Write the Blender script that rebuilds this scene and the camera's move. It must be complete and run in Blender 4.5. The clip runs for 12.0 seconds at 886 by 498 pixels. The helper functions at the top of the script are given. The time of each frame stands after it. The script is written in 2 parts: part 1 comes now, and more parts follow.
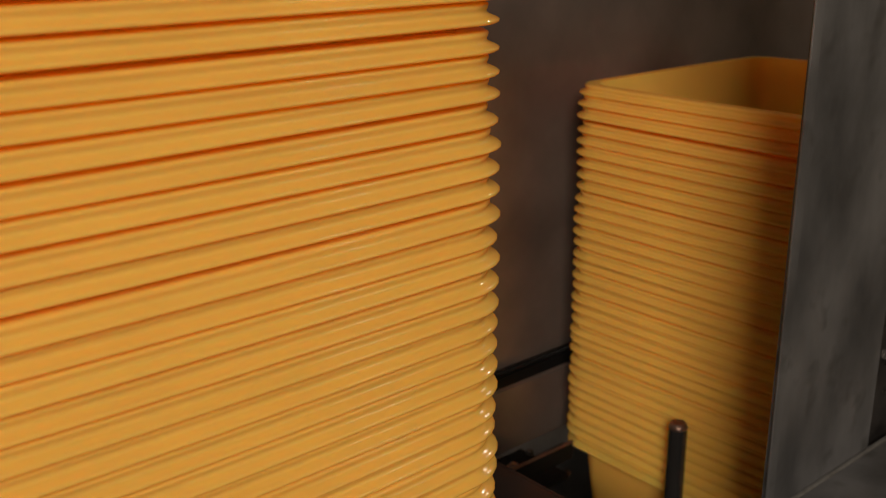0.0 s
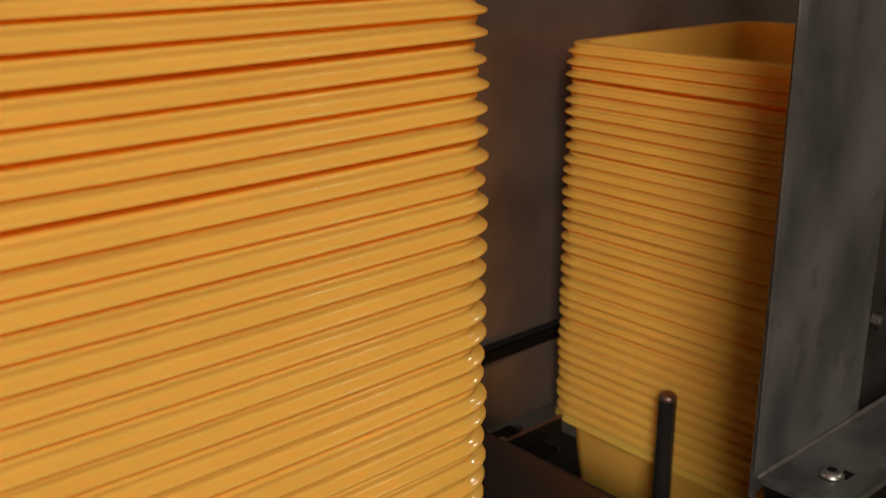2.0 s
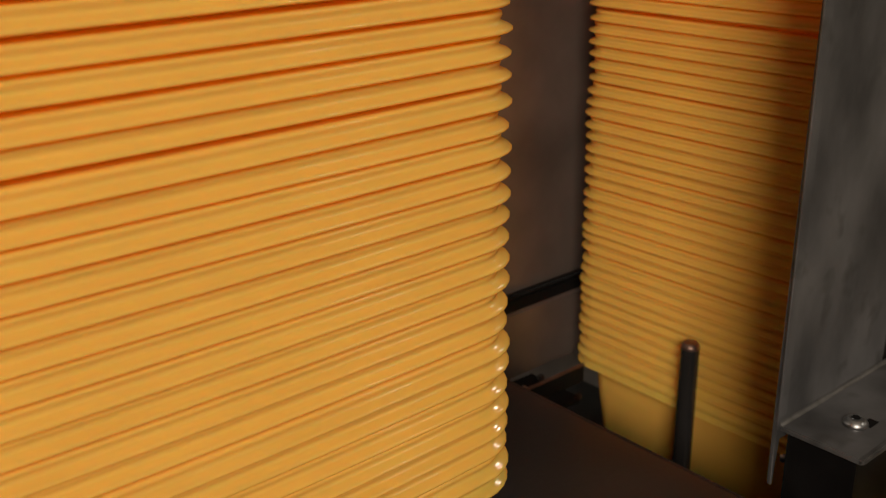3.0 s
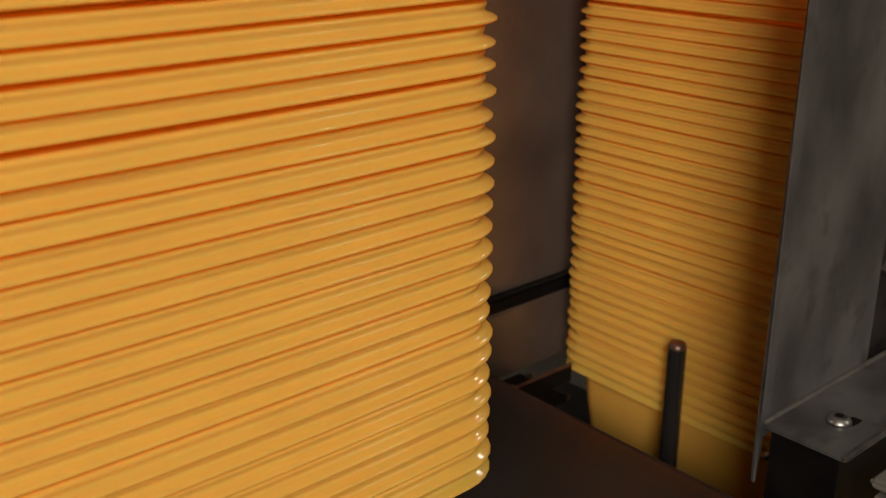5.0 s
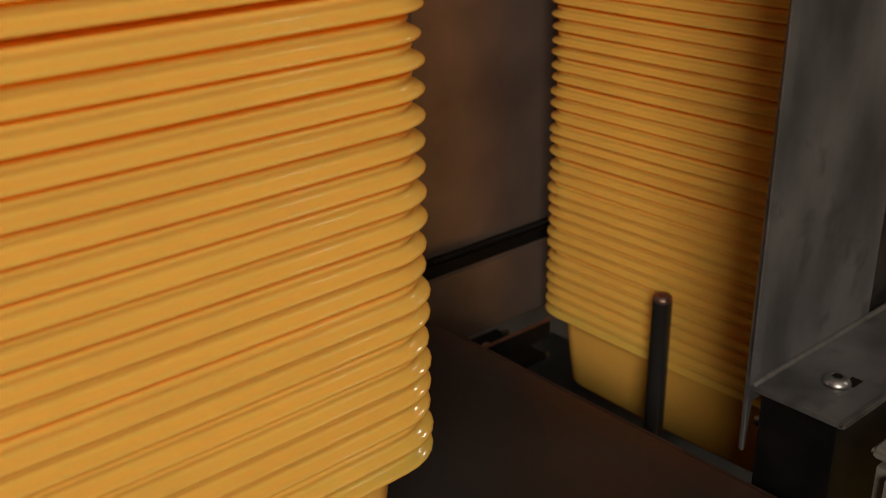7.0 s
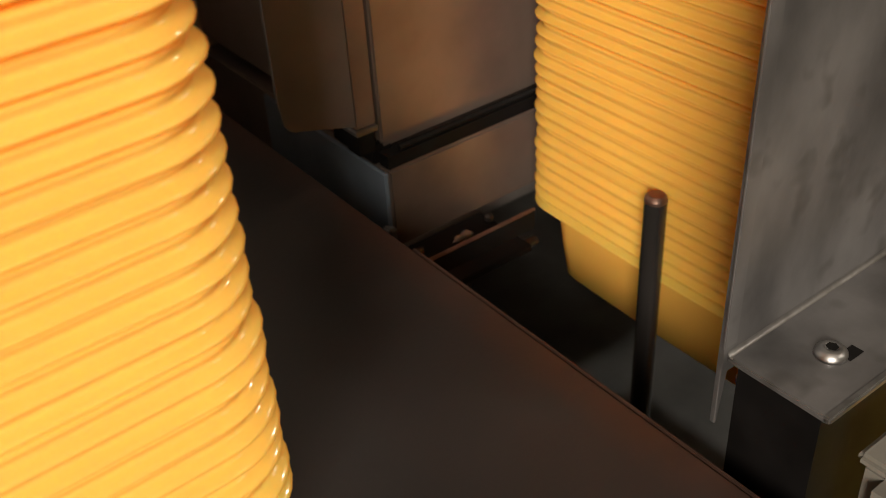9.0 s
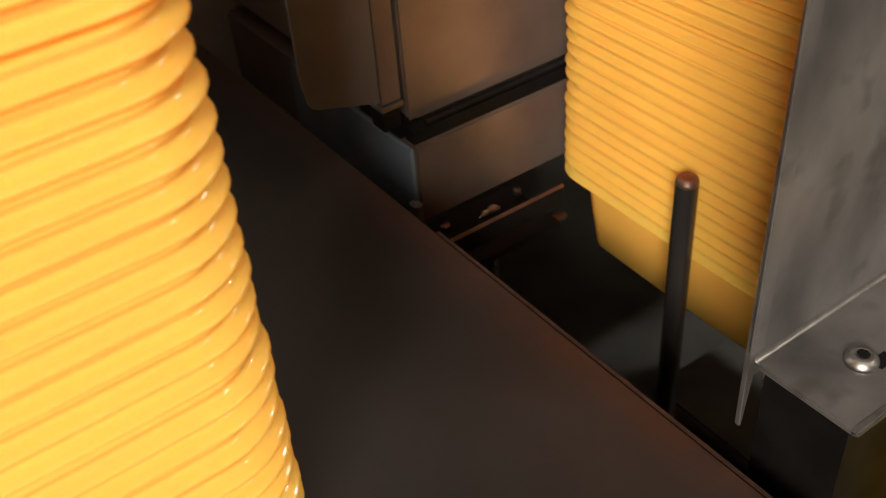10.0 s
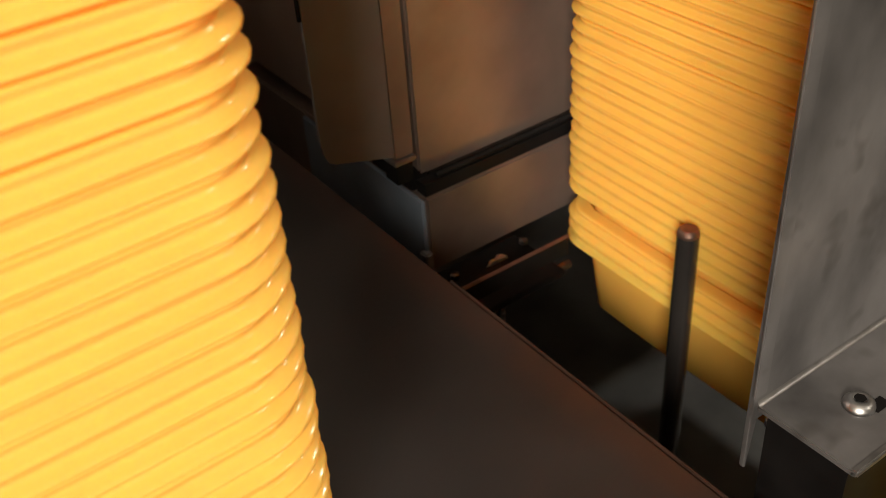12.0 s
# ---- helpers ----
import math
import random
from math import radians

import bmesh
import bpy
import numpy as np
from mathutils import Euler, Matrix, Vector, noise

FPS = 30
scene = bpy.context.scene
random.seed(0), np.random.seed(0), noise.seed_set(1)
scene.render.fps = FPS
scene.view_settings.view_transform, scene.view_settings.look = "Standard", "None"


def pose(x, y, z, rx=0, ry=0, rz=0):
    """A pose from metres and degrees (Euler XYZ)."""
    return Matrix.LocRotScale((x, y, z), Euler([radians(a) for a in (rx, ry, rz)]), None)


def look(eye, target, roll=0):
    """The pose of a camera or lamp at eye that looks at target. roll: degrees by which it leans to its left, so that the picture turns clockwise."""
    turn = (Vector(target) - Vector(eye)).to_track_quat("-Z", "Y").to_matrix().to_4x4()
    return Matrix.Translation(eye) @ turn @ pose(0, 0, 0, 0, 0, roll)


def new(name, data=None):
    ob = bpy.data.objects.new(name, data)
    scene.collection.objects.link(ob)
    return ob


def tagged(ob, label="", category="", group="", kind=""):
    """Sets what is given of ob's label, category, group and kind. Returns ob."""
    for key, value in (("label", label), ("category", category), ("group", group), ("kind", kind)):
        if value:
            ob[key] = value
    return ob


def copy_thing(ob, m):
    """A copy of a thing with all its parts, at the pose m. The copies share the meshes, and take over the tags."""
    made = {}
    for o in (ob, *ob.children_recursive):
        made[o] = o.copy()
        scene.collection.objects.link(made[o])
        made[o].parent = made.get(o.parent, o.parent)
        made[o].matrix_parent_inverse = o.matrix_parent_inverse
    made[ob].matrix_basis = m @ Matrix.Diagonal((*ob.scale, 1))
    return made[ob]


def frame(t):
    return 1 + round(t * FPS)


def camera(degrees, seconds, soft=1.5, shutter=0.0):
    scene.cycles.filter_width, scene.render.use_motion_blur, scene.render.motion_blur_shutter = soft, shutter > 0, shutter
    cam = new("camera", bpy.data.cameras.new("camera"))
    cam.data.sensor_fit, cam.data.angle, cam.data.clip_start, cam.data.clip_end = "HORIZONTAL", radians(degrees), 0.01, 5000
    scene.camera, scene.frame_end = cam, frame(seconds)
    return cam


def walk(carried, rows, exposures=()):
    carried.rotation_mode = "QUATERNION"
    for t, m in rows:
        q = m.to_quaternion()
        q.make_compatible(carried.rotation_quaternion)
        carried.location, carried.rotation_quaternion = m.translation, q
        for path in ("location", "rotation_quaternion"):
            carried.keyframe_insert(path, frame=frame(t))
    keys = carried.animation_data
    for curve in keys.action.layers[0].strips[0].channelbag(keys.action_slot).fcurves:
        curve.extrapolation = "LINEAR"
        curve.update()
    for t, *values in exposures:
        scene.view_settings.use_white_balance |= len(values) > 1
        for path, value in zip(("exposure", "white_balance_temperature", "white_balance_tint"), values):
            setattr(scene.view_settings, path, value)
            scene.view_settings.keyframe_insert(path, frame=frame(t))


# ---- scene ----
cam = camera(46.36, 12.0, soft=1.0)
cam.data.dof.use_dof, cam.data.dof.focus_distance, cam.data.dof.aperture_fstop = True, 0.31, 26.0
# seconds, eye, target, roll in degrees
PATH = [
    (0, (0.0207, -0.0082, 1.1956), (1.2652, 1.432, 0.5815), -0.39),
    (0.5, (0.0192, -0.0088, 1.1943), (1.2765, 1.4083, 0.553), -0.43),
    (1, (0.0176, -0.0087, 1.1949), (1.286, 1.3976, 0.5518), -0.35),
    (1.5, (0.0165, -0.0102, 1.1929), (1.2882, 1.3988, 0.5624), -0.27),
    (2, (0.0192, -0.0098, 1.1786), (1.2815, 1.4164, 0.5683), -0.34),
    (2.5, (0.0203, -0.0078, 1.1762), (1.256, 1.422, 0.5213), -0.50),
    (3, (0.0196, -0.0083, 1.1766), (1.2311, 1.4215, 0.4782), -0.84),
    (5, (0.0203, -0.0126, 1.172), (1.2427, 1.4144, 0.4869), -0.15),
    (5.5, (0.0198, -0.0127, 1.1716), (1.2428, 1.4135, 0.4859), -0.02),
    (6, (0.0212, -0.012, 1.1694), (1.2439, 1.4169, 0.4888), 0.10),
    (6.5, (0.0308, -0.006, 1.1688), (1.2516, 1.4251, 0.4895), -0.22),
    (7, (0.0635, 0.008, 1.1551), (1.2585, 1.4111, 0.3784), -1.07),
    (7.5, (0.0862, 0.0178, 1.1503), (1.2445, 1.4083, 0.2989), -1.88),
    (9.5, (0.1692, 0.049, 1.1806), (1.0517, 1.3644, -0.0405), -4.53),
    (10, (0.1711, 0.0526, 1.1835), (1.0183, 1.3709, -0.0592), -4.88),
    (10.5, (0.1708, 0.052, 1.1867), (1.0365, 1.3789, -0.034), -4.68),
    (11, (0.1685, 0.0551, 1.1907), (1.0471, 1.3802, -0.0227), -4.59),
    (11.5, (0.1655, 0.0542, 1.1915), (1.052, 1.3896, -0.0046), -4.33),
    (12, (0.1569, 0.0463, 1.1969), (1.0505, 1.3955, 0.0216), -4.40),
]
EXPOSURES = [(0.0, -0.13), (1.0, -0.02), (6.3, -0.02), (7.0, -0.17), (7.7, -0.2), (9.3, 1.2), (12.0, 1.25)]
walk(cam, [(t, look(eye, target, roll)) for t, eye, target, roll in PATH], EXPOSURES)

# ---- world and lamps ----
world = bpy.data.worlds.new("room_air")
scene.world = world
world.use_nodes = True
world.node_tree.nodes["Background"].inputs[0].default_value = (0.9, 0.8, 0.7, 1)
world.node_tree.nodes["Background"].inputs[1].default_value = 0.05


def area_lamp(name, eye, target, size, watts, colour):
    data = bpy.data.lights.new(name, "AREA")
    data.shape, data.size, data.energy, data.color = "SQUARE", size, watts, colour
    ob = new(name, data)
    ob.matrix_world = look(eye, target)
    return ob


area_lamp("hall_lamp", (-1.0, -1.15, 1.90), (0.3, 0.22, 1.02), 0.6, 39.5, (1.0, 0.87, 0.72))
area_lamp("front_lamp", (1.12, -0.9, 1.95), (0.2, 0.2, 1.05), 0.16, 2.5, (1.0, 0.90, 0.76))
area_lamp("side_lamp", (1.30, 0.35, 1.78), (0.22, 0.21, 1.08), 0.08, 1.9, (1.0, 0.92, 0.80))


# ---- materials ----
def material(name, base, rough=0.5, metal=0.0, vary=0.15, scale=40.0, bump=0.0, bump_scale=300.0, stretch=(1, 1, 1), coat=0.0, spec=0.5, rough_vary=0.1):
    m = bpy.data.materials.new(name)
    m.use_nodes = True
    nt = m.node_tree
    b = nt.nodes["Principled BSDF"]
    b.inputs["Metallic"].default_value = metal
    b.inputs["Coat Weight"].default_value = coat
    b.inputs["Specular IOR Level"].default_value = spec
    co = nt.nodes.new("ShaderNodeTexCoord")
    mp = nt.nodes.new("ShaderNodeMapping")
    mp.inputs["Scale"].default_value = stretch
    nt.links.new(co.outputs["Object"], mp.inputs["Vector"])
    n1 = nt.nodes.new("ShaderNodeTexNoise")
    n1.inputs["Scale"].default_value, n1.inputs["Detail"].default_value = scale, 6
    nt.links.new(mp.outputs[0], n1.inputs["Vector"])
    info = nt.nodes.new("ShaderNodeObjectInfo")
    ramp = nt.nodes.new("ShaderNodeValToRGB")
    ramp.color_ramp.elements[0].position, ramp.color_ramp.elements[1].position = 0.3, 0.7
    ramp.color_ramp.elements[0].color = (*[c * (1 - vary) for c in base], 1)
    ramp.color_ramp.elements[1].color = (*[min(1, c * (1 + vary)) for c in base], 1)
    nt.links.new(n1.outputs["Fac"], ramp.inputs[0])
    hsv = nt.nodes.new("ShaderNodeHueSaturation")
    mr = nt.nodes.new("ShaderNodeMapRange")
    mr.inputs["To Min"].default_value, mr.inputs["To Max"].default_value = 1 - vary * 0.4, 1 + vary * 0.4
    nt.links.new(info.outputs["Random"], mr.inputs["Value"])
    nt.links.new(mr.outputs[0], hsv.inputs["Value"])
    nt.links.new(ramp.outputs[0], hsv.inputs["Color"])
    nt.links.new(hsv.outputs[0], b.inputs["Base Color"])
    n2 = nt.nodes.new("ShaderNodeTexNoise")
    n2.inputs["Scale"].default_value, n2.inputs["Detail"].default_value = bump_scale, 4
    nt.links.new(mp.outputs[0], n2.inputs["Vector"])
    rr = nt.nodes.new("ShaderNodeMapRange")
    rr.inputs["To Min"].default_value, rr.inputs["To Max"].default_value = max(0.02, rough - rough_vary), min(1, rough + rough_vary)
    nt.links.new(n1.outputs["Fac"], rr.inputs["Value"])
    nt.links.new(rr.outputs[0], b.inputs["Roughness"])
    if bump:
        bp = nt.nodes.new("ShaderNodeBump")
        bp.inputs["Strength"].default_value, bp.inputs["Distance"].default_value = bump, 0.0005
        nt.links.new(n2.outputs["Fac"], bp.inputs["Height"])
        nt.links.new(bp.outputs[0], b.inputs["Normal"])
    return m


def plastic(name, through_share):
    """Glossy, slightly translucent yellow plastic: thin lips let light through."""
    m = material(name, (0.95, 0.785, 0.165), 0.13, vary=0.05, scale=25, bump=0.16, bump_scale=110, rough_vary=0.05)
    nt = m.node_tree
    b = nt.nodes["Principled BSDF"]
    b.subsurface_method = "BURLEY"
    b.inputs["Subsurface Weight"].default_value = 0.2
    b.inputs["Subsurface Radius"].default_value = (1.0, 0.30, 0.05)
    b.inputs["Subsurface Scale"].default_value = 0.0025
    spread = nt.nodes.new("ShaderNodeVectorMath")
    spread.operation = "SCALE"
    spread.inputs[0].default_value = (7.0, 3.0, 5.0)
    nt.links.new(nt.nodes["Object Info"].outputs["Random"], spread.inputs["Scale"])
    nt.links.new(spread.outputs[0], nt.nodes["Mapping"].inputs["Location"])
    tr = nt.nodes.new("ShaderNodeBsdfTranslucent")
    tr.inputs["Color"].default_value = (1.0, 0.42, 0.02, 1)
    mix = nt.nodes.new("ShaderNodeMixShader")
    mix.inputs[0].default_value = through_share
    nt.links.new(nt.nodes["Principled BSDF"].outputs[0], mix.inputs[1])
    nt.links.new(tr.outputs[0], mix.inputs[2])
    nt.links.new(mix.outputs[0], nt.nodes["Material Output"].inputs[0])
    return m


YELLOW = plastic("yellow_plastic", 0.56)
THIN_YELLOW = plastic("thin_yellow_wall", 0.55)
STEEL = material("brushed_steel", (0.20, 0.197, 0.200), 0.40, 0.78, vary=0.45, scale=28, bump=0.12, bump_scale=260, stretch=(1, 1, 0.6))


def smudges(m, colour, scale, low, high):
    """Dark rubbed smudges over a metal."""
    nt = m.node_tree
    b = nt.nodes["Principled BSDF"]
    old = b.inputs["Base Color"].links[0].from_socket
    co = nt.nodes.new("ShaderNodeTexCoord")
    n = nt.nodes.new("ShaderNodeTexNoise")
    n.inputs["Scale"].default_value, n.inputs["Detail"].default_value = scale, 2
    nt.links.new(co.outputs["Object"], n.inputs["Vector"])
    r = nt.nodes.new("ShaderNodeMapRange")
    r.inputs["From Min"].default_value, r.inputs["From Max"].default_value = low, high
    nt.links.new(n.outputs["Fac"], r.inputs["Value"])
    mix = nt.nodes.new("ShaderNodeMix")
    mix.data_type = "RGBA"
    nt.links.new(r.outputs[0], mix.inputs["Factor"])
    nt.links.new(old, mix.inputs["A"])
    mix.inputs["B"].default_value = (*colour, 1)
    nt.links.new(mix.outputs["Result"], b.inputs["Base Color"])


smudges(STEEL, (0.10, 0.095, 0.09), 55, 0.60, 0.80)
PANEL = material("smeared_steel", (0.21, 0.165, 0.142), 0.38, 0.7, vary=0.25, scale=18, bump=0.1, bump_scale=200)
PLATE = material("dark_plate", (0.010, 0.009, 0.0094), 0.42, 0.0, vary=0.35, scale=14, bump=0.12, bump_scale=400, spec=0.6)


def stain_edge(m, x0, x1, colour):
    """Lays a patchy rust stain along the plate's worn edge."""
    nt = m.node_tree
    b = nt.nodes["Principled BSDF"]
    old = b.inputs["Base Color"].links[0].from_socket
    co = nt.nodes.new("ShaderNodeTexCoord")
    sep = nt.nodes.new("ShaderNodeSeparateXYZ")
    nt.links.new(co.outputs["Object"], sep.inputs[0])
    n = nt.nodes.new("ShaderNodeTexNoise")
    n.inputs["Scale"].default_value, n.inputs["Detail"].default_value = 60, 5
    nt.links.new(co.outputs["Object"], n.inputs["Vector"])
    r = nt.nodes.new("ShaderNodeMapRange")
    r.inputs["From Min"].default_value, r.inputs["From Max"].default_value = x0, x1
    nt.links.new(sep.outputs[0], r.inputs["Value"])
    mul = nt.nodes.new("ShaderNodeMath")
    mul.operation = "MULTIPLY"
    nt.links.new(r.outputs[0], mul.inputs[0])
    nt.links.new(n.outputs["Fac"], mul.inputs[1])
    mix = nt.nodes.new("ShaderNodeMix")
    mix.data_type = "RGBA"
    nt.links.new(mul.outputs[0], mix.inputs["Factor"])
    nt.links.new(old, mix.inputs["A"])
    mix.inputs["B"].default_value = (*colour, 1)
    nt.links.new(mix.outputs["Result"], b.inputs["Base Color"])


stain_edge(PLATE, 0.332, 0.350, (0.05, 0.019, 0.010))
BLACK = material("black_rubber", (0.005, 0.0045, 0.0045), 0.5, vary=0.3, scale=60, spec=0.12)
DARKSTEEL = material("dark_steel", (0.10, 0.09, 0.085), 0.3, 0.9, vary=0.3, scale=80, bump=0.1)
WORN_HIGHLIGHT = material("worn_and_highlight_steel", (0.24, 0.235, 0.23), 0.36, 0.9, vary=0.2, scale=150)
RUST = material("rusty_edge", (0.03, 0.012, 0.007), 0.6, vary=0.5, scale=90, bump=0.3)
REDDISH = material("reddish_steel", (0.30, 0.19, 0.15), 0.4, 0.9, vary=0.25, scale=120)
SHEET = material("grey_sheet", (0.13, 0.12, 0.118), 0.45, 0.4, vary=0.15, scale=30, bump=0.1)
BLUE_REFLECTION = material("blue_reflection_steel", (0.16, 0.20, 0.25), 0.35, 0.3, vary=0.2, scale=40)
HOUSING = material("housing_paint", (0.30, 0.28, 0.265), 0.5, 0.0, vary=0.25, scale=20, bump=0.1)
BEIGE = material("beige_post", (0.13, 0.125, 0.11), 0.5, 0.0, vary=0.2, scale=50, bump=0.1)
PINSTEEL = material("pin_steel", (0.06, 0.055, 0.053), 0.22, 0.7, vary=0.1, scale=60, bump=0.03)
ZINC = material("zinc", (0.33, 0.33, 0.33), 0.40, 1.0, vary=0.15, scale=200)
BELT = material("grey_belt", (0.075, 0.077, 0.075), 0.4, 0.1, vary=0.3, scale=30, bump=0.2)
PAINT = material("pale_wall_paint", (0.65, 0.60, 0.52), 0.7, vary=0.1, scale=2)
CONCRETE = material("concrete", (0.2, 0.19, 0.18), 0.8, vary=0.25, scale=5, bump=0.2, bump_scale=60)


# ---- mesh helpers ----
def mesh(name, bm, mat, smooth=False):
    me = bpy.data.meshes.new(name)
    bmesh.ops.recalc_face_normals(bm, faces=bm.faces)
    bm.to_mesh(me)
    bm.free()
    me.materials.append(mat)
    if smooth:
        me.shade_smooth()
    return me


def part(name, bm, mat, parent=None, label="", smooth=False):
    ob = new(name, mesh(name, bm, mat, smooth))
    if parent is not None:
        ob.parent = parent
    if label:
        ob["label"] = label
    return ob


def box_bm(x0, x1, y0, y1, z0, z1, bevel=0.0, bm=None):
    own = bm is None
    bm = bm or bmesh.new()
    vs = [bm.verts.new((x, y, z)) for x in (x0, x1) for y in (y0, y1) for z in (z0, z1)]
    fs = [bm.faces.new([vs[i] for i in q]) for q in ((0, 1, 3, 2), (4, 6, 7, 5), (0, 4, 5, 1), (2, 3, 7, 6), (0, 2, 6, 4), (1, 5, 7, 3))]
    if bevel:
        es = {e for f in fs for e in f.edges}
        bmesh.ops.bevel(bm, geom=list(es), offset=bevel, segments=2, affect="EDGES")
    return bm


def lathe_bm(profile, n=24, axis="Z", at=(0, 0, 0), bm=None):
    """A turned body from (radius, height) pairs, closed at both ends."""
    bm = bm or bmesh.new()
    rings = []
    for r, h in profile:
        ring = []
        for i in range(n):
            a = 2 * math.pi * i / n
            p = (r * math.cos(a), r * math.sin(a), h)
            if axis == "X":
                p = (p[2], p[0], p[1])
            if axis == "Y":
                p = (p[0], p[2], p[1])
            ring.append(bm.verts.new(Vector(p) + Vector(at)))
        rings.append(ring)
    for a, b in zip(rings, rings[1:]):
        for i in range(n):
            bm.faces.new((a[i], a[(i + 1) % n], b[(i + 1) % n], b[i]))
    bm.faces.new(rings[0][::-1])
    bm.faces.new(rings[-1])
    return bm


def thing(name, label, category, group="", at=(0, 0, 0), kind=""):
    ob = new(name)
    ob.empty_display_size = 0.02
    ob.location = at
    return tagged(ob, label, category, group, kind)


def structure(name, bm, mat, label, category):
    return tagged(part(name, bm, mat), label, category, kind="structure")


# ---- the hall round the machine ----
# walls and ceiling are unseen; they close the hall and their paleness bounces light
structure("floor", box_bm(-3, 3.5, -3.5, 3, -0.1, 0), CONCRETE, "grey concrete hall floor under the machine", "floor")
structure("ceiling", box_bm(-3, 3.5, -3.5, 3, 3.0, 3.1), PAINT, "unseen hall ceiling, painted pale to bounce light", "ceiling")
structure("wall_north", box_bm(-3, 3.5, 3.0, 3.1, 0, 3.0), PAINT, "unseen hall wall, painted pale to bounce light", "wall")
structure("wall_south", box_bm(-3, 3.5, -3.6, -3.5, 0, 3.0), PAINT, "unseen hall wall, painted pale to bounce light", "wall")
structure("wall_east", box_bm(3.5, 3.6, -3.5, 3.0, 0, 3.0), PAINT, "unseen hall wall, painted pale to bounce light", "wall")
structure("wall_west", box_bm(-3.1, -3.0, -3.5, 3.0, 0, 3.0), PAINT, "unseen hall wall, painted pale to bounce light", "wall")

# ---- machine bed ----
PLATE_Z, EDGE_X = 0.928, 0.350
BELT_Z = 0.705
bed = thing("machine_bed", "dark flat steel machine bed with rusty edge", "machine bed")
part("top_plate", box_bm(-0.5, EDGE_X, -0.15, 0.62, PLATE_Z - 0.008, PLATE_Z, 0.0012), PLATE, bed)
part("cabinet", box_bm(-0.48, EDGE_X - 0.03, -0.13, 0.60, 0.0, PLATE_Z - 0.008), DARKSTEEL, bed)
part("worn_edge", box_bm(EDGE_X, EDGE_X + 0.0015, 0.10, 0.335, PLATE_Z - 0.007, PLATE_Z - 0.0002, 0.0004), RUST, bed, "rust-brown worn edge")
under = thing("conveyor", "grey belt conveyor running low under the tub stack", "conveyor")
part("belt", box_bm(EDGE_X + 0.07, 0.70, -2.6, 0.60, BELT_Z - 0.01, BELT_Z), BELT, under)
part("bed_frame", box_bm(EDGE_X + 0.075, 0.695, -2.6, 0.60, 0.0, BELT_Z - 0.012), DARKSTEEL, under)

part("side_rail", box_bm(0.425, 0.4405, -2.6, 0.345, BELT_Z, BELT_Z + 0.045, 0.002), BELT, under)

# ---- frame post in front of the shelf ----
post = thing("frame_post", "beige-grey rounded frame post in front of the shelf", "post")
part("leg", box_bm(0.361, 0.402, 0.098, 0.138, 0.0, 0.953, 0.006), BEIGE, post)
part("cap", box_bm(0.3605, 0.4025, 0.0975, 0.1385, 0.9532, 0.9575, 0.0015), BEIGE, post)

# ---- tubs ----
LX, LY, PITCH = 0.190, 0.180, 0.0068
RC = 0.019


def outline(inset, n=7, bow=0.0012):
    """Rounded rectangle with slightly bowed sides, centred on the tub."""
    hx, hy, r = LX / 2 - inset, LY / 2 - inset, max(RC - inset * 0.6, 0.006)
    pts = []
    corners = [(hx - r, hy - r, 0), (-hx + r, hy - r, 90), (-hx + r, -hy + r, 180), (hx - r, -hy + r, 270)]
    for k, (cx, cy, a0) in enumerate(corners):
        for i in range(n + 1):
            a = radians(a0 + 90 * i / n)
            pts.append((cx + r * math.cos(a), cy + r * math.sin(a)))
        nx, ny, _ = corners[(k + 1) % 4]
        p, q = pts[-1], (nx + r * math.cos(radians(a0 + 90)), ny + r * math.sin(radians(a0 + 90)))
        for i in range(1, 6):
            f = i / 6
            b = bow * 4 * f * (1 - f)
            d = (math.cos(radians(a0 + 90)), math.sin(radians(a0 + 90)))
            pts.append((p[0] + (q[0] - p[0]) * f + d[0] * b, p[1] + (q[1] - p[1]) * f + d[1] * b))
    return pts


def loft(sections, cap_last=False):
    """Skin through (inset, z) sections of the tub's outline."""
    bm = bmesh.new()
    rings = [[bm.verts.new((x, y, z)) for x, y in outline(i)] for i, z in sections]
    for a, b in zip(rings, rings[1:]):
        for i in range(len(a)):
            j = (i + 1) % len(a)
            bm.faces.new((a[i], a[j], b[j], b[i]))
    if cap_last:
        bm.faces.new(rings[-1])
    return bm


# origin of a tub: the lower edge of its rim
RIM = [(0.0096, 0.0058), (0.0060, 0.0058), (0.0042, 0.0058), (0.0032, 0.0056), (0.0027, 0.0052), (0.0026, 0.0047), (0.0028, 0.0041), (0.0031, 0.0035), (0.0030, 0.0029), (0.0024, 0.0024), (0.0014, 0.0019), (0.0005, 0.0015), (0.0, 0.0010), (0.0001, 0.0005), (0.0006, 0.0002), (0.0012, 0.0003)]
DEPTH = 0.050
rim_mesh = mesh("rim", loft(RIM), YELLOW, True)
wall = [(0.0096, 0.0058), (0.0101, 0.0005), (0.0125, -DEPTH * 0.5), (0.0150, -DEPTH + 0.004), (0.0175, -DEPTH + 0.0008), (0.021, -DEPTH)]
body_mesh = mesh("body", loft(wall, True), THIN_YELLOW, True)


def tub(label, group):
    ob = thing("plastic_tub", label, "tub", group)
    for name, me in (("rim", rim_mesh), ("body", body_mesh)):
        p = new(name, me)
        p.parent = ob
    return ob


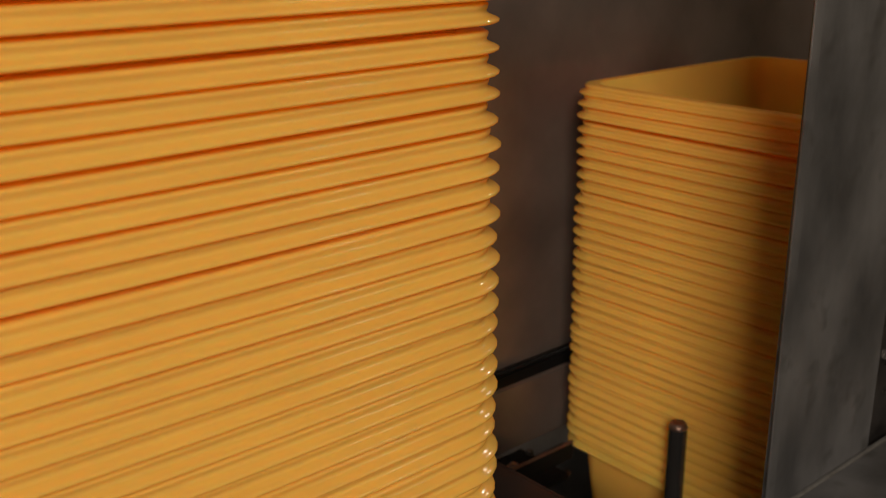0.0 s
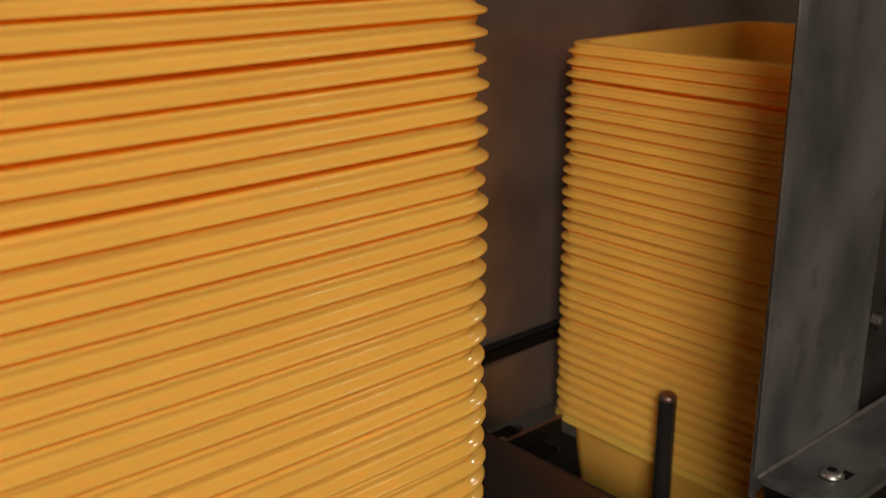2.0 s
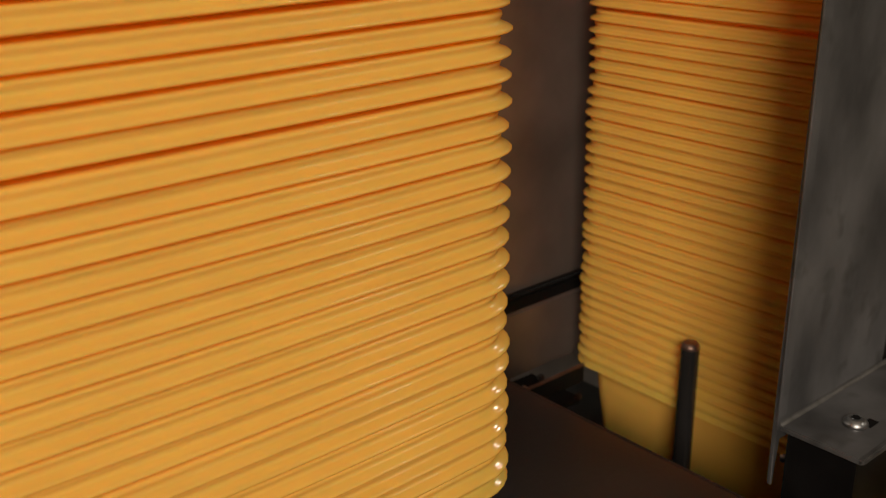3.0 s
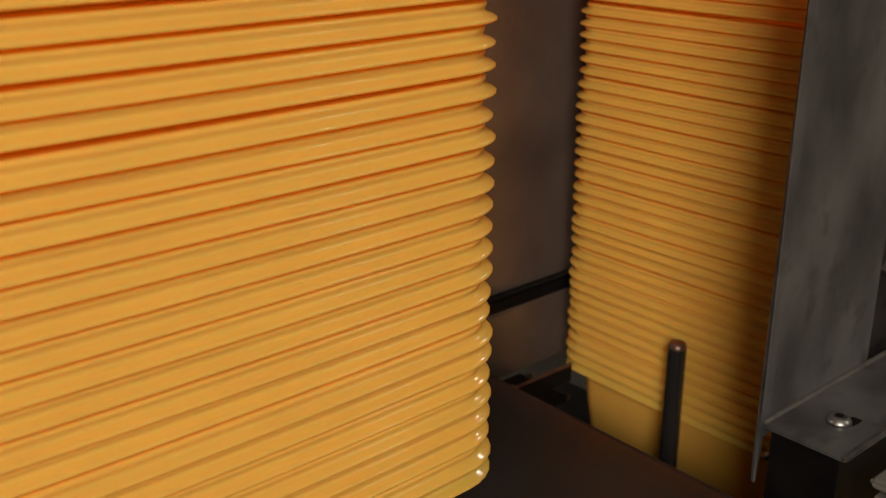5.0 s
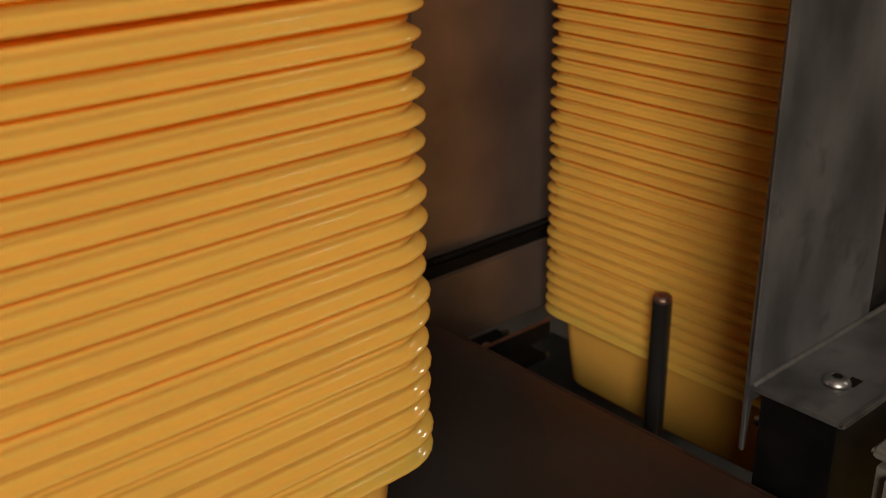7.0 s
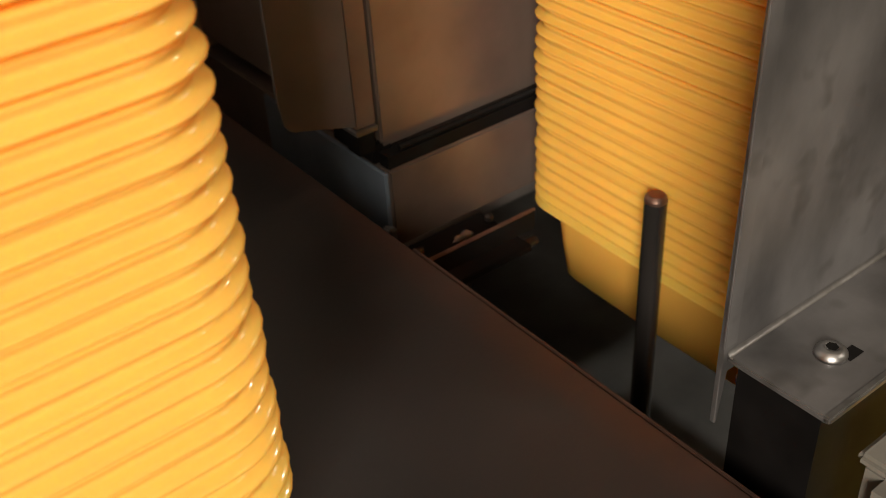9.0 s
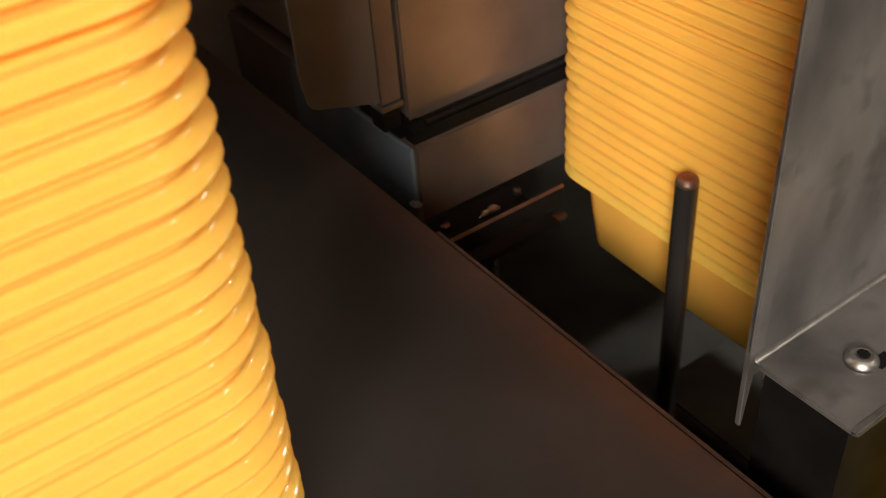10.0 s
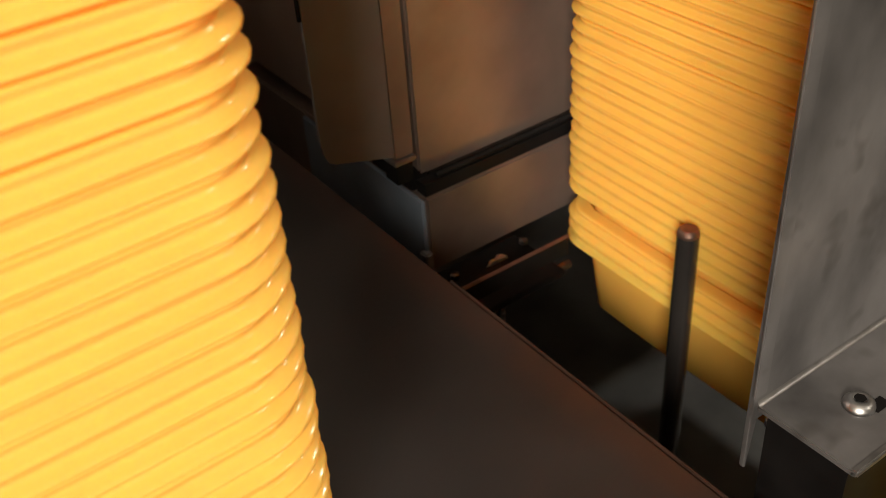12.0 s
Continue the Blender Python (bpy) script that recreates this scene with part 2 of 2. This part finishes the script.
LEFT = (0.2255 - LX / 2, 0.1921 + LY / 2, 0.9908)
RIGHT = (0.4565 + LX / 2, 0.3899 - LY / 2, 0.8810)
N_LEFT, N_RIGHT = 33, 33
first = tub("glossy yellow plastic tub nested in the tall stack", "tubs of the tall near stack")
for i in range(N_LEFT):
    m = pose(LEFT[0] + random.uniform(-0.0005, 0.0005), LEFT[1] + random.uniform(-0.0005, 0.0005), LEFT[2] + i * PITCH + random.uniform(-0.0004, 0.0004), random.uniform(-0.18, 0.18), random.uniform(-0.18, 0.18), random.uniform(-0.2, 0.2))
    if i == 0:
        first.matrix_basis = m
    else:
        copy_thing(first, m)
right_first = tub("yellow plastic tub nested in the stack over the conveyor", "tubs of the dispensing stack")
right_stack = []
for i in range(N_RIGHT):
    m = pose(RIGHT[0] + random.uniform(-0.0006, 0.0006), RIGHT[1] + random.uniform(-0.0006, 0.0006), RIGHT[2] + i * PITCH + random.uniform(-0.0006, 0.0006), random.uniform(-0.2, 0.2), random.uniform(-0.2, 0.2), random.uniform(-0.3, 0.3))
    if i == 0:
        right_first.matrix_basis = m
        right_stack.append(right_first)
    else:
        right_stack.append(copy_thing(right_first, m))

# ---- guide pin ----
pin = thing("guide_pin", "dark round steel guide pin standing beside the tubs", "guide pin", at=(0.4495, 0.2925, 0))
part("shaft", lathe_bm([(0.0051, BELT_Z), (0.0051, 0.9280)], 28), PINSTEEL, pin)
part("tip", lathe_bm([(0.0051, 0.9281), (0.0050, 0.9294), (0.0046, 0.9306), (0.0037, 0.9315), (0.001, 0.9319)], 28), REDDISH, pin, "reddish rounded tip")
part("collar", lathe_bm([(0.009, BELT_Z), (0.009, BELT_Z + 0.012), (0.0082, BELT_Z + 0.013)], 28), DARKSTEEL, pin)

# ---- support under the tall stack ----
tagged(part("stack_support", box_bm(0.07, 0.185, 0.235, 0.345, PLATE_Z, LEFT[2] - DEPTH, 0.002), BLACK), "black support block under the tall tub stack", "support block")

# ---- guard bracket ----
GX, GY, GZ = 0.3599, 0.1862, 0.9592
guard = thing("guard_bracket", "bent grey steel guard bracket with worn smears", "bracket")


def guard_plate():
    """Upright plate whose foot narrows to a tip beside the shelf."""
    bm = bmesh.new()
    side = [(GX + 0.0052, 1.36), (GX + 0.0018, 0.957), (GX + 0.0014, 0.9318), (GX + 0.0026, 0.9313), (GX + 0.0042, 0.953), (0.447, 0.953), (0.447, 1.36)]
    front = [bm.verts.new((x, GY, z)) for x, z in side]
    back = [bm.verts.new((x, GY + 0.002, z)) for x, z in side]
    bm.faces.new(front)
    bm.faces.new(back[::-1])
    for i in range(len(side)):
        j = (i + 1) % len(side)
        bm.faces.new((front[i], back[i], back[j], front[j]))
    bmesh.ops.bevel(bm, geom=list(bm.edges), offset=0.0004, segments=1, affect="EDGES")
    return bm


def fillet(x0, x1, y, z, r, n=6):
    """Hollow bend between an upright face at y and a level face at z."""
    bm = bmesh.new()
    ends = []
    for x in (x0, x1):
        ends.append([bm.verts.new((x, y - r + r * math.sin(a), z + r - r * math.cos(a))) for a in [math.pi / 2 * i / n for i in range(n + 1)]] + [bm.verts.new((x, y, z))])
    a, b = ends
    for i in range(len(a)):
        j = (i + 1) % len(a)
        bm.faces.new((a[i], b[i], b[j], a[j]))
    bm.faces.new(a[::-1])
    bm.faces.new(b)
    return bm


part("guard_plate", guard_plate(), STEEL, guard)
part("edge_flange", box_bm(GX + 0.0002, GX + 0.0062, GY - 0.0012, GY - 0.0002, 0.964, 1.36, 0.0003), STEEL, guard, "folded edge of the guard")
part("shelf", box_bm(0.3634, 0.56, 0.1501, GY, GZ - 0.0025, GZ, 0.0006), STEEL, guard)
# the highlight along the bend is put into this strip's paler colour
part("bend", fillet(0.3634, 0.56, GY - 0.0001, GZ - 0.0001, 0.0019), WORN_HIGHLIGHT, guard, "bend line with its highlight put into a paler steel", smooth=False)
part("support", box_bm(0.3672, 0.56, 0.154, GY - 0.002, 0.815, GZ - 0.0025), BLACK, guard, "black support beam under the shelf")
part("screw", lathe_bm([(0.0052, GZ), (0.0050, GZ + 0.0012), (0.0036, GZ + 0.0026), (0.0024, GZ + 0.0030), (0.0021, GZ + 0.0028), (0.0019, GZ + 0.0012)], 24, at=(0.3875, 0.1664, 0)), ZINC, guard, "zinc button-head screw", smooth=True)
# the darkness inside the screw's socket is a flat black hex
part("socket", lathe_bm([(0.0020, GZ + 0.0031), (0.0020, GZ + 0.0032)], 6, at=(0.3875, 0.1664, 0)), BLACK, guard, "flat black hex painting the darkness of the screw's socket")
part("front_lip", box_bm(0.3634, 0.56, 0.1493, 0.1519, GZ - 0.0022, GZ + 0.0004, 0.0006), WORN_HIGHLIGHT, guard, "bright rubbed front edge")
# the shelf's slot is only its darkness, laid on as a black patch
part("slot", box_bm(0.3890, 0.3957, 0.1605, 0.1647, GZ + 0.0001, GZ + 0.0003), BLACK, guard, "flat black patch painting the darkness of a slot in the shelf")
part("clip", lathe_bm([(0.0010, 0.9395), (0.0016, 0.940), (0.0016, 0.9425), (0.0010, 0.943)], 12, at=(0.3845, 0.1945, -0.010)), ZINC, guard, "small shiny clip", smooth=True)

# dark plate behind the guard, with bolts
backing = thing("backing_plate", "dark steel plate with bolts behind the guard, extended down as a light block", "plate")
# its unseen part below the shelf is added to keep front_lamp off the belt
part("plate", box_bm(0.4472, 0.78, 0.1895, 0.1935, 0.79, 1.36, 0.0005), DARKSTEEL, backing)
for bx, bz in ((0.4665, 1.0676), (0.4616, 1.001), (0.467, 1.135)):
    part("bolt", lathe_bm([(0.0042, 0), (0.0042, -0.0022), (0.003, -0.0034), (0.001, -0.0036)], 6, "Y", (bx, 0.1895, bz)), PINSTEEL, backing)

# ---- rear steel cabinet ----
rear = thing("steel_cabinet", "brown-tinted stainless cabinet with black sealing strip", "cabinet")
part("upper_panel", box_bm(0.388, 0.95, 0.411, 0.60, 0.9285, 1.34, 0.001), PANEL, rear)
part("seal", lathe_bm([(0.0040, 0.394), (0.0046, 0.395), (0.0046, 0.95)], 16, "X", (0, 0.4085, 0.9218)), BLACK, rear)
part("seal_lip", lathe_bm([(0.0016, 0.394), (0.0016, 0.95)], 12, "X", (0, 0.4055, 0.9290)), BLACK, rear)
# black strip and corner block cover the ledge to paint the gaps' darkness
part("gasket", box_bm(0.3858, 0.95, 0.4034, 0.4108, 0.9207, 0.9276), BLACK, rear, "black strip painting the dark gap under the upper panel")
part("corner_gasket", box_bm(0.3830, 0.3940, 0.4115, 0.448, 0.9207, 0.9320, 0.001), BLACK, rear, "black block painting the dark gap at the cabinet corner")
part("lower_panel", box_bm(0.3850, 0.95, 0.402, 0.60, 0.876, 0.9205, 0.0012), PANEL, rear)
# thin plate over the box's side; the bluish reflection is in its colour
part("side_cover", box_bm(0.3825, 0.3848, 0.4025, 0.52, 0.876, 0.9195, 0.0006), BLUE_REFLECTION, rear, "side face of the lower box, bluish reflection put into its colour")
part("foot", box_bm(0.3800, 0.3850, 0.399, 0.4055, 0.874, 0.890, 0.001), ZINC, rear, "bright corner piece")

# upright bar and hanging sheet at the cabinet's corner
bar = thing("square_post", "square steel post with a bright cut end", "post")
part("post", box_bm(0.3693, 0.3805, 0.402, 0.413, 0.9485, 1.34, 0.0008), PANEL, bar)
part("end_plate", box_bm(0.3686, 0.3808, 0.4005, 0.4135, 0.9455, 0.9483, 0.0005), ZINC, bar, "bright cut end")
part("stub", box_bm(0.3703, 0.3798, 0.4028, 0.4132, 0.9340, 0.9453, 0.0005), BLACK, bar)


def hanging_sheet():
    bm = bmesh.new()
    z0, r = 0.9520, 0.008
    side = [(0.3312, 1.34), (0.3320, z0 + 0.016 + r)]
    for i in range(5):
        a = math.pi + math.pi / 2 * i / 4
        side.append((0.333 + r + r * math.cos(a), z0 + 0.008 + r + r * math.sin(a)))
    side += [(0.3680, z0), (0.3684, 1.34)]
    front = [bm.verts.new((x, 0.400, z)) for x, z in side]
    back = [bm.verts.new((x, 0.402, z)) for x, z in side]
    bm.faces.new(front)
    bm.faces.new(back[::-1])
    for i in range(len(side)):
        j = (i + 1) % len(side)
        bm.faces.new((front[i], back[i], back[j], front[j]))
    return bm


sheet = thing("hanging_sheet", "grey steel sheet with a rounded lower corner", "sheet")
part("panel", hanging_sheet(), SHEET, sheet)
cable = bmesh.new()
lathe_bm([(0.0009, 0.0), (0.0009, 0.31)], 10, at=(0.3312, 0.4012, 1.030), bm=cable)
tagged(part("cable", cable, BLACK), "thin black cable beside the grey sheet", "cable")

# inner wall of the machine
inner = thing("machine_housing", "dark painted inner wall of the machine", "housing")
part("rear_wall", box_bm(-0.5, 0.80, 0.605, 0.62, 0.60, 1.35), HOUSING, inner)

# ---- guide rails over the conveyor ----
rail = thing("guide_rail", "dark steel guide rail with a reddish reflection coloured along its edge", "guide rail")
part("web", box_bm(0.3720, 0.4385, 0.3580, 0.3600, 0.886, 0.8965, 0.0004), BLACK, rail)
# the coppery reflection on the top edge is painted as a reddish strip
part("rubbed_edge", box_bm(0.3712, 0.4385, 0.3572, 0.3592, 0.8967, 0.8985, 0.0006), REDDISH, rail, "edge strip coloured as a reddish reflection")
part("ledge", box_bm(0.3720, 0.4385, 0.3601, 0.4015, 0.871, 0.875, 0.0006), BLACK, rail, "black ledge behind the edge")
# hex studs added in place of small specular spots
for hx, hr, finish in ((0.3917, 0.0028, DARKSTEEL), (0.437, 0.0024, DARKSTEEL)):
    part("nut", lathe_bm([(hr, 0.875), (hr, 0.8775), (hr * 0.55, 0.8782)], 6, at=(hx, 0.392, 0)), finish, rail)


def foil_scrap(x, y, z, r):
    """A pale flake, thin and uneven, standing in for a specular spot."""
    bm = bmesh.new()
    rim, top = [], []
    for i in range(11):
        a = 2 * math.pi * i / 11
        d = r * random.uniform(0.55, 1.25)
        p = (x + 1.5 * d * math.cos(a), y + 0.7 * d * math.sin(a))
        rim.append(bm.verts.new((*p, z)))
        top.append(bm.verts.new((x + (p[0] - x) * 0.8, y + (p[1] - y) * 0.8, z + random.uniform(0.0006, 0.0022))))
    peak = bm.verts.new((x, y, z + 0.0012))
    for i in range(11):
        j = (i + 1) % 11
        bm.faces.new((rim[i], rim[j], top[j], top[i]))
        bm.faces.new((top[i], top[j], peak))
    bm.faces.new(rim[::-1])
    return bm


# the large specular spot on the ledge is made as a bright flake
tagged(part("foil_scrap", foil_scrap(0.4165, 0.389, 0.8751, 0.0042), ZINC), "pale crumpled flake in place of a specular spot on the ledge", "scrap")
rod = thing("guide_rod", "dark round guide rod above the conveyor", "guide rod")
part("rod", lathe_bm([(0.0020, 0.405), (0.0028, 0.406), (0.0028, 0.453)], 14, "X", (0, 0.3745, 0.864)), DARKSTEEL, rod)
part("rod_foot", box_bm(0.405, 0.409, 0.3725, 0.3765, 0.842, 0.8612, 0.0006), DARKSTEEL, rod)

# ---- lifter under the stack ----
lifter = thing("lifter", "grey steel lifter plate under the tub stack", "lifter", at=(RIGHT[0], RIGHT[1], BELT_Z + 0.0005))
part("pad", box_bm(-0.05, 0.05, -0.05, 0.05, -0.012, -0.003, 0.002), BELT, lifter)
part("ram", lathe_bm([(0.012, -0.20), (0.012, -0.012)], 20), DARKSTEEL, lifter)

# ---- the tubs' movement: each cycle lifts one more tub into the stack from below ----
PUSHES = [0.75 + 1.5 * k for k in range(8)]
fed = [copy_thing(right_first, pose(RIGHT[0] + random.uniform(-0.0006, 0.0006), RIGHT[1] - 0.24 * (k + 1), BELT_Z + DEPTH + 0.0012, 0, 0, random.uniform(-0.3, 0.3))) for k in range(9)]
for ob in fed:
    tagged(ob, "yellow plastic tub lifted from the belt into the stack", "tub", "tubs on the belt")
# height of the stack's lowest rim, seconds and metres
LEVEL = [(0, 0.8810), (0.7, 0.8808), (0.85, 0.8848), (1.0, 0.8846), (1.5, 0.8815), (2.2, 0.8814), (2.35, 0.8858), (2.5, 0.8855), (3.0, 0.8838), (3.7, 0.8813),
         (3.85, 0.8848), (4.5, 0.8818), (5.2, 0.8807), (5.35, 0.8848), (5.5, 0.8843), (6.0, 0.8824), (6.7, 0.8823), (6.85, 0.8870), (7.5, 0.8867), (8.2, 0.8828),
         (8.35, 0.8848), (9.0, 0.8808), (9.7, 0.8798), (9.85, 0.8843), (10.5, 0.8833), (11.2, 0.8827), (11.35, 0.8862), (12.0, 0.8862)]
SLIP = [(0, 0.0), (11.62, 0.0), (11.78, -0.009), (12.0, -0.0115)]


def between(rows, t):
    for (a, u), (b, v) in zip(rows, rows[1:]):
        if a <= t <= b:
            return u + (v - u) * (t - a) / (b - a)
    return rows[-1][1]


def lifts(t):
    """Tubs that have been lifted into the stack so far."""
    return sum(min(1.0, max(0.0, (t - p + 0.03) / 0.10)) for p in PUSHES)


def belt_shift(t):
    """Steps that the belt has made: each one brings the next tub under the stack."""
    return sum(min(1.0, max(0.0, (t - p + 0.56) / 0.10)) for p in PUSHES + [12.75])


def motions():
    steps = {0.0, 12.0} | {round(t, 3) for t, _ in LEVEL + SLIP}
    for p in PUSHES:
        steps |= {round(p + d, 3) for d in (-0.56, -0.46, -0.06, -0.03, 0.07, 0.10)}
    steps = sorted(t for t in steps if 0 <= t <= 12)
    for i, ob in enumerate(right_stack):
        base = ob.matrix_basis.copy()
        rows = []
        for t in steps:
            low = between(SLIP, t) if i + 8 < 3 else 0.0
            rows.append((t, Matrix.Translation((0, 0, between(LEVEL, t) - RIGHT[2] + PITCH * lifts(t) + low)) @ base))
        walk(ob, rows)
    for k, ob in enumerate(fed):
        base = ob.matrix_basis.copy()
        jitter = random.uniform(-0.0006, 0.0006)
        rows = []
        for t in steps:
            dy = 0.24 * min(belt_shift(t), k + 1)
            up = min(1.0, max(0.0, lifts(t) - k))
            dz = 0.0
            if k < len(PUSHES) and up > 0:
                top = between(LEVEL, t) + jitter + PITCH * (lifts(t) - k - 1 if up >= 1 else 0.0) + (between(SLIP, t) if 7 - k < 3 else 0.0)
                dz = up * (top - base.translation.z)
            rows.append((t, Matrix.Translation((0, dy, dz)) @ base))
        walk(ob, rows)
    at = lifter.matrix_basis.copy()
    rows = [(0.0, at)]
    for p in PUSHES:
        for d, h in ((-0.08, 0.0), (-0.03, 0.0), (0.07, 0.082), (0.16, 0.06), (0.42, 0.0)):
            if p + d < 12.0:
                rows.append((p + d, Matrix.Translation((0, 0, h)) @ at))
    rows.append((12.0, at))
    walk(lifter, rows)


motions()
